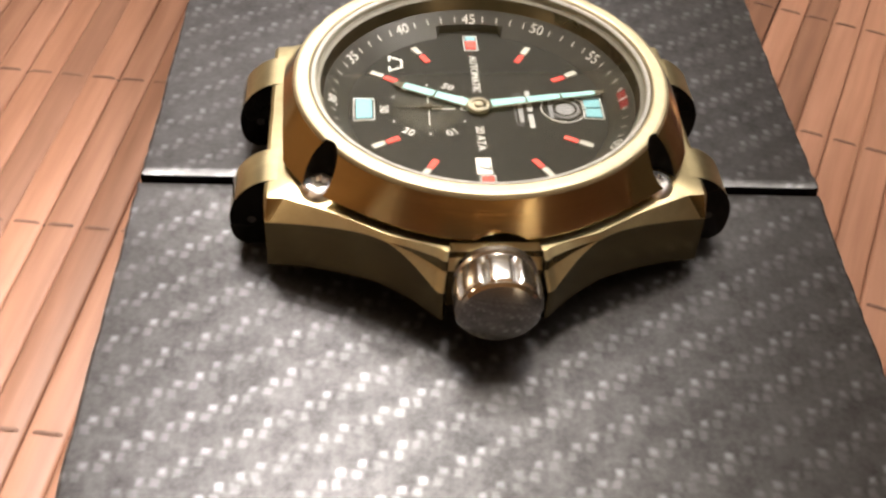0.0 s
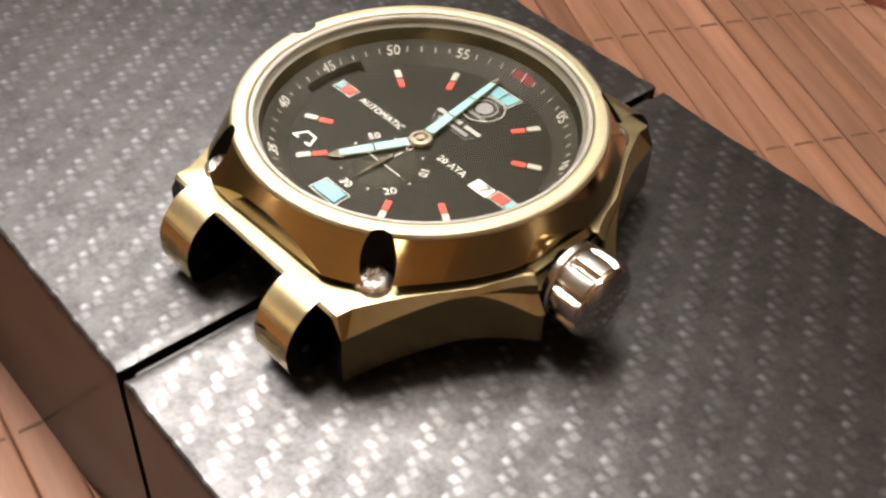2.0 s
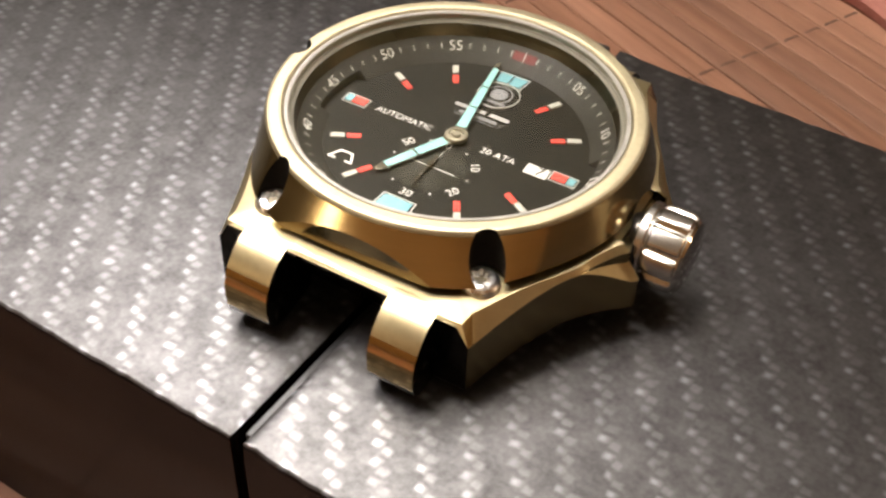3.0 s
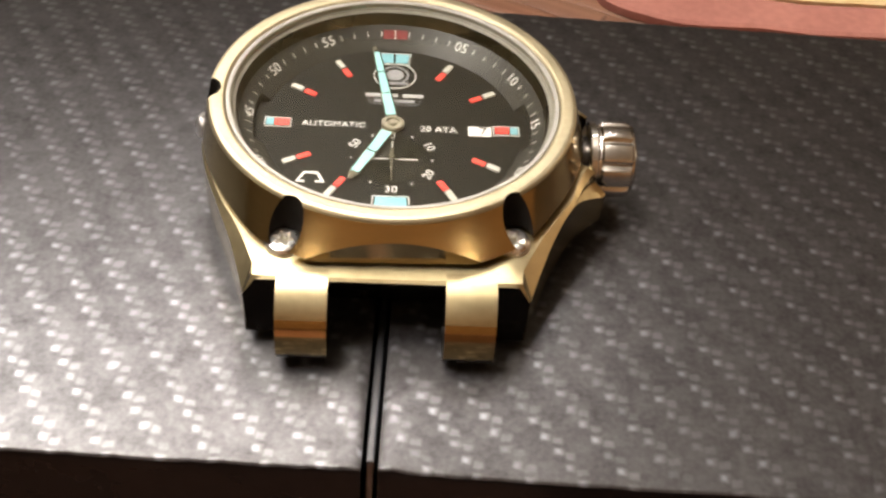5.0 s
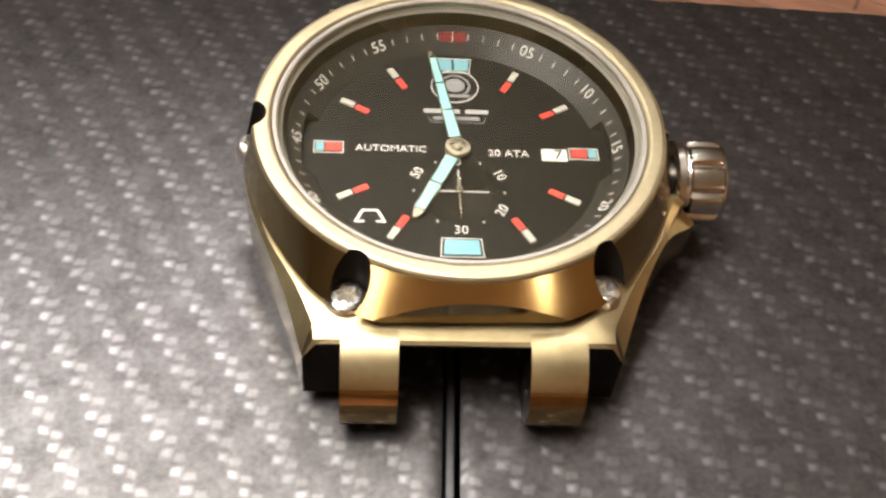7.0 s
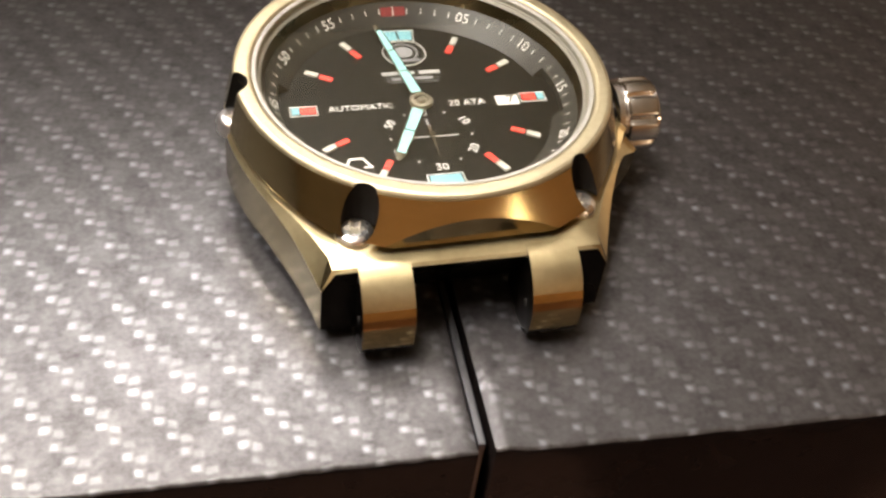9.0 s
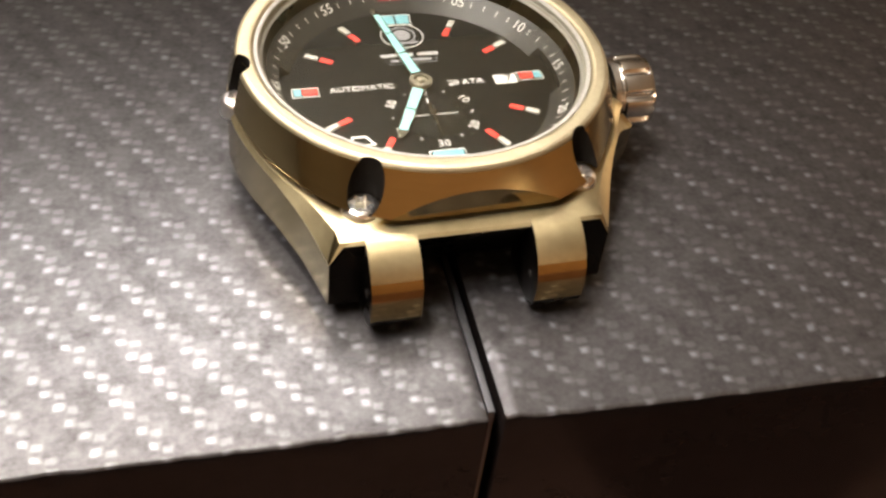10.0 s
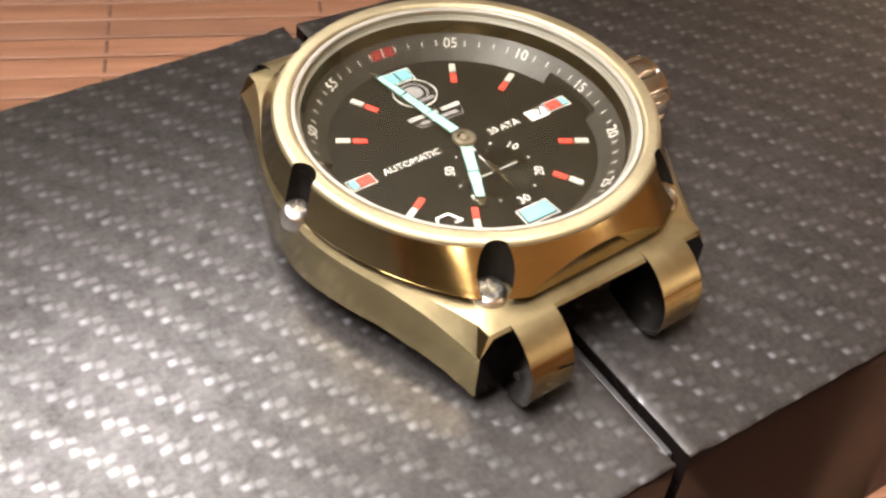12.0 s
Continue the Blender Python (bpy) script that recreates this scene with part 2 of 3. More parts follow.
    # lighter core colour stands in for glints on the raised cells
    mix = add("ShaderNodeMix", data="RGBA")
    mix.inputs[6].default_value = (0.0155, 0.0138, 0.0136, 1)
    mix.inputs[7].default_value = (0.11, 0.118, 0.13, 1)
    link(calc("MULTIPLY_ADD", second, 0.08, calc("MULTIPLY", core, calc("MULTIPLY_ADD", rnd.outputs["Value"], 0.8, 0.2))), mix.inputs[0])
    link(mix.outputs[2], bsdf.inputs["Base Color"])
    rough = calc("ADD", calc("MULTIPLY", pip, -0.09), calc("MULTIPLY_ADD", blot.outputs["Fac"], 0.08, 0.375))
    link(rough, bsdf.inputs["Roughness"])
    cloud = add("ShaderNodeTexNoise")
    cloud.inputs["Scale"].default_value, cloud.inputs["Detail"].default_value = 420, 3
    link(co.outputs["Object"], cloud.inputs["Vector"])
    mottle = calc("ADD", calc("MULTIPLY_ADD", grain.outputs["Fac"], 0.6, -0.3), calc("MULTIPLY_ADD", cloud.outputs["Fac"], 0.9, -0.45))
    link(calc("MAXIMUM", calc("ADD", calc("MULTIPLY_ADD", pip, 0.5, 0.57), mottle), 0.2), bsdf.inputs["Specular IOR Level"])
    height = calc("ADD", calc("MULTIPLY", pip, 0.12), calc("MULTIPLY", grain.outputs["Fac"], 0.22))
    bp = add("ShaderNodeBump")
    bp.inputs["Strength"].default_value, bp.inputs["Distance"].default_value = 0.5, 0.00012
    link(height, bp.inputs["Height"])
    link(bp.outputs[0], bsdf.inputs["Normal"])
    return m


carbon = carbon_paper()
box_lacquer = vary(material("glossy_black_box_side", (0.006, 0.005, 0.005), 0.2, 0.0, 0.03), 500, (0.004, 0.0032, 0.003), (0.008, 0.006, 0.0055), (0.12, 0.2), 0.04)

# ---- mesh helpers, lengths in millimetres ----
MM = 0.001


def finish(me, mat, sharp=35):
    me.materials.append(mat)
    for p in me.polygons:
        p.use_smooth = True
    me.set_sharp_from_angle(angle=radians(sharp))
    return me


def part(name, bm, mat, parent=None, label="", sharp=18):
    """Links a bmesh, built in millimetres, as one mesh object under its parent."""
    bmesh.ops.recalc_face_normals(bm, faces=bm.faces)
    bmesh.ops.scale(bm, vec=(MM, MM, MM), verts=bm.verts)
    me = bpy.data.meshes.new(name)
    bm.to_mesh(me)
    bm.free()
    ob = new(name, finish(me, mat, sharp))
    ob.parent = parent
    if label:
        tagged(ob, label)
    return ob


def share(name, me, m, parent):
    """One more piece on a mesh that it shares."""
    ob = new(name, me)
    ob.parent = parent
    ob.matrix_basis = m
    return ob


def thing(name, label, category, place=(0, 0, 0), turn=0.0, group="", kind=""):
    ob = new(name)
    ob.empty_display_size = 0.01
    ob.matrix_basis = Matrix.Translation([c * MM for c in place]) @ pose(0, 0, 0, 0, 0, turn)
    return tagged(ob, label, category, group, kind)


def revolve(profile, seg=128, radius=None, closed=False):
    """A bmesh turned round z from (r, z) pairs; radius(r, z, angle) may alter r."""
    bm = bmesh.new()
    rings = []
    for r, z in profile:
        ring = []
        for i in range(seg):
            a = 2 * math.pi * i / seg
            x, y, zz = radius(r, z, a) if radius else (r * math.cos(a), r * math.sin(a), z)
            ring.append(bm.verts.new((x, y, zz)))
        rings.append(ring)
    if closed:
        rings.append(rings[0])
    for a, b in zip(rings, rings[1:]):
        for i in range(seg):
            j = (i + 1) % seg
            bm.faces.new((a[i], a[j], b[j], b[i]))
    return bm


def disc(r, z0, z1, bevel=0.0, seg=64):
    prof = [(r - bevel, z0), (r, z0 + bevel), (r, z1 - bevel), (r - bevel, z1)] if bevel else [(r, z0), (r, z1)]
    bm = revolve(prof, seg)
    bm.verts.ensure_lookup_table()
    bm.faces.new([bm.verts[i] for i in range(seg)][::-1])
    n = len(prof) - 1
    bm.faces.new([bm.verts[n * seg + i] for i in range(seg)])
    return bm


def prism(points, z0, z1, bevel=0.0):
    """An upright prism over a plan outline."""
    bm = bmesh.new()
    low = [bm.verts.new((x, y, z0)) for x, y in points]
    top = [bm.verts.new((x, y, z1)) for x, y in points]
    n = len(points)
    bm.faces.new(low[::-1])
    bm.faces.new(top)
    for i in range(n):
        bm.faces.new((low[i], low[(i + 1) % n], top[(i + 1) % n], top[i]))
    if bevel:
        bmesh.ops.bevel(bm, geom=list(bm.edges), offset=bevel, segments=2, profile=0.5, affect="EDGES", clamp_overlap=True)
    return bm


def slab(x0, x1, y0, y1, z0, z1, bevel=0.0):
    return prism([(x0, y0), (x1, y0), (x1, y1), (x0, y1)], z0, z1, bevel)


def moved(bm, m):
    bmesh.ops.transform(bm, matrix=m, verts=bm.verts)
    return bm


def mm_pose(x, y, z, rx=0, ry=0, rz=0):
    return Matrix.LocRotScale((x, y, z), Euler([radians(a) for a in (rx, ry, rz)]), None)


def lettering(name, text, size, mat, parent, m, depth=0.02, label="", width=1.0):
    """Raised print in the built-in font, centred on the pose m (millimetres)."""
    cu = bpy.data.curves.new(name, "FONT")
    cu.body, cu.size, cu.align_x, cu.align_y, cu.extrude, cu.resolution_u = text, size, "CENTER", "CENTER", depth, 3
    tmp = new(name, cu)
    dg = bpy.context.evaluated_depsgraph_get()
    me = bpy.data.meshes.new_from_object(tmp.evaluated_get(dg))
    bpy.data.objects.remove(tmp)
    bpy.data.curves.remove(cu)
    me.transform(Matrix.Scale(MM, 4) @ m @ Matrix.Diagonal((width, 1, 1, 1)))
    me.materials.clear()
    me.materials.append(mat)
    me.name = name
    ob = new(name, me)
    ob.parent = parent
    if label:
        tagged(ob, label)
    return ob


def smooth_line(points, steps=6):
    """Points along a Catmull-Rom curve through the given ones."""
    out = []
    p = [points[0], *points, points[-1]]
    for i in range(1, len(p) - 2):
        for s in range(steps):
            t = s / steps
            out.append(tuple(0.5 * (2 * b + (c - a) * t + (2 * a - 5 * b + 4 * c - d) * t * t + (3 * b - a - 3 * c + d) * t ** 3)
                             for a, b, c, d in zip(p[i - 1], p[i], p[i + 1], p[i + 2])))
    out.append(tuple(points[-1]))
    return out


# ---- the room and the table ----
MAT_TOP, BOX_BOTTOM, TABLE_TOP, FLOOR = -44.0, -44.0, -46.2, -790.0
ROOM, NEAR = 2000.0, 2250.0


# unseen room: tones and distances chosen for reflections in metal and glass
def room():
    lo, hi, t = (-NEAR, -ROOM), (ROOM, NEAR), 80
    full = (lo[0] - t, hi[0] + t, lo[1] - t, hi[1] + t)
    tagged(part("floor", slab(*full, FLOOR - 50, FLOOR), floor_wood), "brown wooden floor", "floor", kind="structure")
    tagged(part("ceiling", slab(*full, 1600, 1650), ceiling_paint), "plain off-white ceiling", "ceiling", kind="structure")
    for name, box, mat, label in (
            ("wall_north", (lo[0], hi[0], hi[1], hi[1] + t), grey_wall, "plain dark beige wall"),
            ("wall_south", (lo[0], hi[0], lo[1] - t, lo[1]), wall_paint, "plain warm orange-brown wall"),
            ("wall_east", (hi[0], hi[0] + t, lo[1], hi[1]), wall_paint, "plain warm orange-brown wall"),
            ("wall_west", (lo[0] - t, lo[0], lo[1], hi[1]), grey_wall, "plain dark grey-beige wall")):
        tagged(part(name, slab(*box, FLOOR, 1600), mat), label, "wall", kind="structure")


def table():
    t = thing("table", "dark brown wooden table under the bamboo mat", "table", (0, 0, FLOOR))
    h = TABLE_TOP - FLOOR
    part("tabletop", slab(-650, 650, -520, 520, h - 30, h, 3), table_wood, t)
    for x in (-600, 600):
        for y in (-470, 470):
            part("leg", slab(x - 30, x + 30, y - 30, y + 30, 0, h - 30, 3), table_wood, t)


room()
table()


# ---- one bamboo mat built as two, and its border bands ----
SLAT_PITCH = 6.1


def bamboo_mat(place, turn, x0, x1, count, side, thread_at):
    mat = thing("bamboo_placemat", "reddish-brown bamboo slat placemat bound with dark thread, under the box", "placemat", (*place, TABLE_TOP), turn, "placemats under the box")
    t = MAT_TOP - TABLE_TOP
    half = SLAT_PITCH / 2 - 0.06
    prof = [(-half, 0), (half, 0), (half, t - 0.5), (half - 0.2, t - 0.24), (half - 0.7, t - 0.1), (0, t), (0.7 - half, t - 0.1), (0.2 - half, t - 0.24), (-half, t - 0.5)]
    bm = bmesh.new()
    ends = [[bm.verts.new((x, y, z)) for y, z in prof] for x in (x0, x1)]
    n = len(prof)
    for i in range(n):
        bm.faces.new((ends[0][i], ends[0][(i + 1) % n], ends[1][(i + 1) % n], ends[1][i]))
    bm.faces.new(ends[0][::-1])
    bm.faces.new(ends[1])
    first = part("slat", bm, slat_wood, mat, sharp=40)
    rng = random.Random(5)
    for i in range(count):
        m = pose(rng.uniform(-2, 2) * MM, side * (i + 0.5) * SLAT_PITCH * MM, 0, rng.uniform(-1.5, 1.5), 0, rng.uniform(-0.15, 0.15))
        if i:
            share("slat", first.data, m, mat)
        else:
            first.matrix_basis = m
    x = thread_at
    while x < x1 - 5:
        bm = bmesh.new()
        last = None
        for i in range(count * 4 + 1):
            y = side * i / 4 * SLAT_PITCH
            z = t + (0.12 if i % 4 else -0.55)
            ring = [bm.verts.new((x + dx, y, z + dz)) for dx, dz in ((-0.35, 0), (0, 0.08), (0.35, 0), (0, -0.3))]
            if last:
                for q in range(4):
                    bm.faces.new((last[q], last[(q + 1) % 4], ring[(q + 1) % 4], ring[q]))
            last = ring
        part("thread", bm, thread_brown, mat)
        x += 42.0


def border_bands():
    run = thing("border_cloth", "pink, cream and dark plum border bands, curved to fit the view", "table runner", (0, 0, MAT_TOP + 0.1))
    rng = random.Random(2)
    # stands in for the mat's straight border and the table; curved to fit the camera
    line = smooth_line([(420, 80), (300, 86), (200, 92), (112, 98), (84, 100), (62, 102), (50, 108), (43, 120), (37, 135), (26, 147), (6, 155), (-16, 158), (-50, 157), (-86, 145), (-150, 122), (-220, 98)], 8)
    ways = []
    for i in range(len(line)):
        (ax, ay), (bx, by) = line[max(0, i - 1)], line[min(len(line) - 1, i + 1)]
        d = math.hypot(bx - ax, by - ay)
        ways.append(((by - ay) / d, -(bx - ax) / d))

    def band(name, w0, w1, z, mat, label):
        bm = bmesh.new()
        rows = []
        for i, ((x, y), (nx, ny)) in enumerate(zip(line, ways)):
            w = 0.35 * math.sin(i * 0.61) + rng.uniform(-0.15, 0.15)
            rows.append([bm.verts.new((x + nx * (d + w), y + ny * (d + w), zz)) for d, zz in ((w0, 0), (w0, z - 0.5), (w0 + 1, z), (w1 - 1, z), (w1, z - 0.5), (w1, 0))])
        for a, b in zip(rows, rows[1:]):
            for q in range(6):
                bm.faces.new((a[q], a[(q + 1) % 6], b[(q + 1) % 6], b[q]))
        bm.faces.new(rows[0])
        bm.faces.new(rows[-1])
        part(name, bm, mat, run, label)

    band("pink_edging", 0, 11.5, 2.4, pink_cloth, "dusty pink cloth edging")
    band("cream_edging", 12.0, 21.5, 3.0, cream_cloth, "cream cloth edging")
    band("plum_field", 22.0, 90, 1.6, plum_cloth, "dark plum cloth")


# the mat is split into two, each turned to fit the camera's views
bamboo_mat((12, -38), 170.0, -14, 300, 45, 1, 8.0)
bamboo_mat((-47, -0.4), 152.0, -150, 170, 50, -1, -118.0)
border_bands()

# ---- presentation box with two leaves ----
BOX_TURN = -3.7


def watch_box():
    box = thing("presentation_box", "black carbon-weave presentation box, slit in two, on the bamboo mats", "box", (0, 0, BOX_BOTTOM), BOX_TURN)
    h = -BOX_BOTTOM

    slit = 0.45
    rng = random.Random(11)
    for side, y0, y1, lift in ((-1, -39.1, 41.8, 0.3), (1, -39.2, 41.4, 0.5)):
        inner = [(slit + 0.85 * side, y) for y in (y0, y1)]
        plan = [inner[0], inner[1], (150 * side, y1), (150 * side, y0)]
        half = part("box_half", prism(plan[::-side], 0, h - 2.2), box_lacquer, box)
        # the lid leaf curls up a little along the slit
        steps = [0, 0.6, 1.5, 3] + [4.5 + 1.5 * i for i in range(50)] + [80 + 4 * i for i in range(17)] + [148.8]
        bm = bmesh.new()
        rows = []
        for k, d in enumerate(steps):
            worn = [rng.uniform(-0.09, 0.09) + (rng.uniform(0, 0.22) if rng.random() < 0.12 else 0) for _ in range(2)]
            up = lift * math.exp(-(d / 6.5) ** 1.5)
            line = []
            for y, dz, edge in ((y0, -2.2, 0), (y0, -0.8, 0), (y0, -0.3, 0.06), (y0, -0.07, 0.22), (y0, 0, 0.5), (y1, 0, 0.5), (y1, -0.07, 0.22), (y1, -0.3, 0.06), (y1, -0.8, 0), (y1, -2.2, 0)):
                yy = y + (edge + worn[0] if y < 0 else -edge - worn[1]) * (0 if dz < -2 else 1)
                fall = 0.25 if k == 0 and dz == 0 else 0.0
                line.append(bm.verts.new((slit + side * (0.85 + d), yy, h + dz + (up if dz > -2 else 0) - fall)))
            rows.append(line)
        for a, b in zip(rows, rows[1:]):
            for q in range(10):
                bm.faces.new((a[q], a[(q + 1) % 10], b[(q + 1) % 10], b[q]))
        bm.faces.new(rows[0])
        bm.faces.new(rows[-1])
        leaf = part("lid_leaf", bm, carbon, half, "carbon-weave embossed lid leaf", sharp=45)
        leaf.data.materials.append(box_lacquer)
        for p in leaf.data.polygons:
            if abs(p.normal.z) < 0.2:
                p.material_index = 1
    strip = [(slit + dx, y) for dx, y in ((-0.42, -37.4), (0.42, -37.4), (0.42, 40.0), (-0.42, 40.0))]
    part("hinge_strip", prism(strip, 0, h - 0.75, 0.2), groove_black, box, "thin dark grey strip in the slit")


watch_box()

# ---- the watch: x to the crown, y to the twelve ----
DIAL = 11.45
watch = thing("wrist_watch", "bronze-coloured automatic wristwatch without its strap, lying on the black box", "watch", (0, 0, -0.45), -1.3)
SCREWS = (54, 120, 180, 240, 306)
SCREW_R = {180: 20.7}


def case_outline():
    """Half plans of the two flanks, from the six o'clock corner to the twelve."""
    left = [(-14.7, -23.2), (-15.5, -20.4), (-16.6, -17.0), (-18.3, -12.8), (-20.0, -8.2), (-21.15, -3.7), (-21.5, 0)]
    right = [(14.7, -23.2), (16.1, -19.3), (17.6, -15.6), (19.4, -12.0), (21.4, -8.9), (23.4, -6.7), (24.5, -5.6), (24.4, -5.05), (22.6, -4.85)]
    ll = smooth_line(left, 5)
    rr = smooth_line(right, 5)
    full_left = ll + [(x, -y) for x, y in ll[-2::-1]]
    full_right = rr + [(x, -y) for x, y in rr[::-1]]
    end = [(-13.4, -23.2), (-10.6, -23.2), (-10.0, -23.2), (-6.1, -23.2), (6.1, -23.2), (10.0, -23.2), (10.6, -23.2), (13.4, -23.2)]
    return full_right + [(x, 23.2) for x, _ in end[::-1]] + full_left[::-1] + end


def middle_case():
    plan = case_outline()
    n = len(plan)
    bm = bmesh.new()

    def ring(fn):
        return [bm.verts.new(fn(x, y)) for x, y in plan]

    def near_corner(y):
        return min(1.0, max(0.0, (abs(y) - 12.5) / 10.7))

    def inset(x, y, d, dy=0.0):
        # towards the middle; the ends keep their own draw
        r = math.hypot(x, y)
        if abs(y) > 22.9:
            return (x - d * x / r if abs(x) > 12 else x), y - math.copysign(dy, y)
        return x - d * x / r, y - d * y / r

    def foot(x, y):
        # the flank's lower edge arches between its corners
        k = abs(y)
        z = 2.0 + (23.2 - k) * 0.24 if k > 19 else 3.0 + (19 - k) * 0.14 if k > 12 else 3.98 - (12 - k) * 0.06
        return z if x > 0 else z + 0.4

    def guard(x):
        return min(1.0, max(0.0, (x - 20.3) / 3.8))

    def ledge(x, y):
        # the crown guards stand out below the upper edge
        high = 10.2 - 2.2 * near_corner(y) ** 1.2 if abs(x) > 14.6 or abs(y) < 20 else 10.2
        return high + 0.02 - 1.3 * guard(x)

    rings = [ring(lambda x, y: (x * 0.86, y * 0.88 if abs(y) < 20 else math.copysign(17.5, y), 1.9)),
             ring(lambda x, y: (*inset(x, y, 0.5, 0.3), foot(x, y) - 0.5) if abs(x) > 10.3 or abs(y) < 20 else (x, math.copysign(18.2, y), 2.3)),
             ring(lambda x, y: (x, y, foot(x, y)) if abs(x) > 10.3 or abs(y) < 20 else (x, math.copysign(18.6, y), 2.9)),
             ring(lambda x, y: (x, y, (10.2 - 2.2 * near_corner(y) ** 1.2 - 2.9 * guard(x)) if abs(x) > 14.6 or abs(y) < 20 else 10.2)),
             ring(lambda x, y: (*inset(x, y, 0.02 + 1.5 * guard(x)), ledge(x, y))),
             ring(lambda x, y: (*inset(x, y, 0.04 + 1.6 * guard(x)), ledge(x, y) + 0.02 + 1.2 * guard(x))),
             ring(lambda x, y: (*inset(x, y, 0.45 + 1.5 * near_corner(y) + 2.0 * guard(x), 0.35), 10.75 - 0.25 * near_corner(y))),
             ring(lambda x, y: (x * 0.80, min(max(y, -20.6), 20.6) * 0.98, 10.95))]
    for a, b in zip(rings, rings[1:]):
        for i in range(n):
            bm.faces.new((a[i], a[(i + 1) % n], b[(i + 1) % n], b[i]))
    bm.faces.new(rings[0][::-1])
    bm.faces.new(rings[-1])
    bmesh.ops.triangulate(bm, faces=[f for f in bm.faces if len(f.verts) > 4])
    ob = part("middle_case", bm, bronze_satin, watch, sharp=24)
    ob.data.materials.append(bronze_flank_shaded)
    ob.data.materials.append(end_shade)
    # ends and undersides are painted as shaded, flanks as half shaded
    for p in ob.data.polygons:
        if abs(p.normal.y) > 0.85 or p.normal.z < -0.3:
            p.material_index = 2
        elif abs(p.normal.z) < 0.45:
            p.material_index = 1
    return ob


def lug_profile():
    return smooth_line([(-19.5, 10.7), (-22.6, 10.62), (-24.0, 10.25), (-25.2, 9.45), (-26.2, 8.4), (-26.85, 7.2), (-27.15, 6.3)], 5) + \
        smooth_line([(-27.25, 5.8), (-27.25, 4.4), (-27.0, 3.0), (-26.4, 2.0), (-25.3, 1.6)], 4) + [(-23.4, 1.7), (-19.5, 2.5)]


def lug(x0, x1, sign):
    prof = lug_profile()
    bm = bmesh.new()
    sides = [[bm.verts.new((x, y * sign, z)) for y, z in prof] for x in (x0, x1)]
    n = len(prof)
    for i in range(n):
        bm.faces.new((sides[0][i], sides[0][(i + 1) % n], sides[1][(i + 1) % n], sides[1][i]))
    caps = [bm.faces.new(sides[0][::-1]), bm.faces.new(sides[1])]
    rim = list({e for f in caps for e in f.edges})
    bmesh.ops.bevel(bm, geom=rim, offset=0.18, segments=2, profile=0.6, affect="EDGES", clamp_overlap=True)
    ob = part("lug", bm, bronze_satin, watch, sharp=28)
    ob.data.materials.append(bronze_dark)
    ob.data.materials.append(end_shade)
    # lug sides and undersides have their shade painted on
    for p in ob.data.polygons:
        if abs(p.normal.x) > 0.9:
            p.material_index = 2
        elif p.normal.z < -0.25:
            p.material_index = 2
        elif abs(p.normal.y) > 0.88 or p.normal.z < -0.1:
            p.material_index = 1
    # no hole is cut: a dark disc paints its shade
    for x in (x0 + 0.02, x1 - 0.02):
        hole = disc(0.45, -0.06, 0.06, seg=16)
        part("pin_hole", moved(hole, mm_pose(x, -24.9 * sign, 5.2, 0, 90)), steel_dark, ob, "dark disc painted as a shaded strap pin hole")
    return ob


def bezel_base(a):
    r = 21.8
    off = abs(abs((math.degrees(a) + 180) % 360 - 180) - 90)
    r += 1.45 * math.exp(-(max(0.0, off - 31.0) / 16.0) ** 2)
    return r - 0.5 * math.exp(-((math.degrees(a) - 180) / 35.0) ** 2)


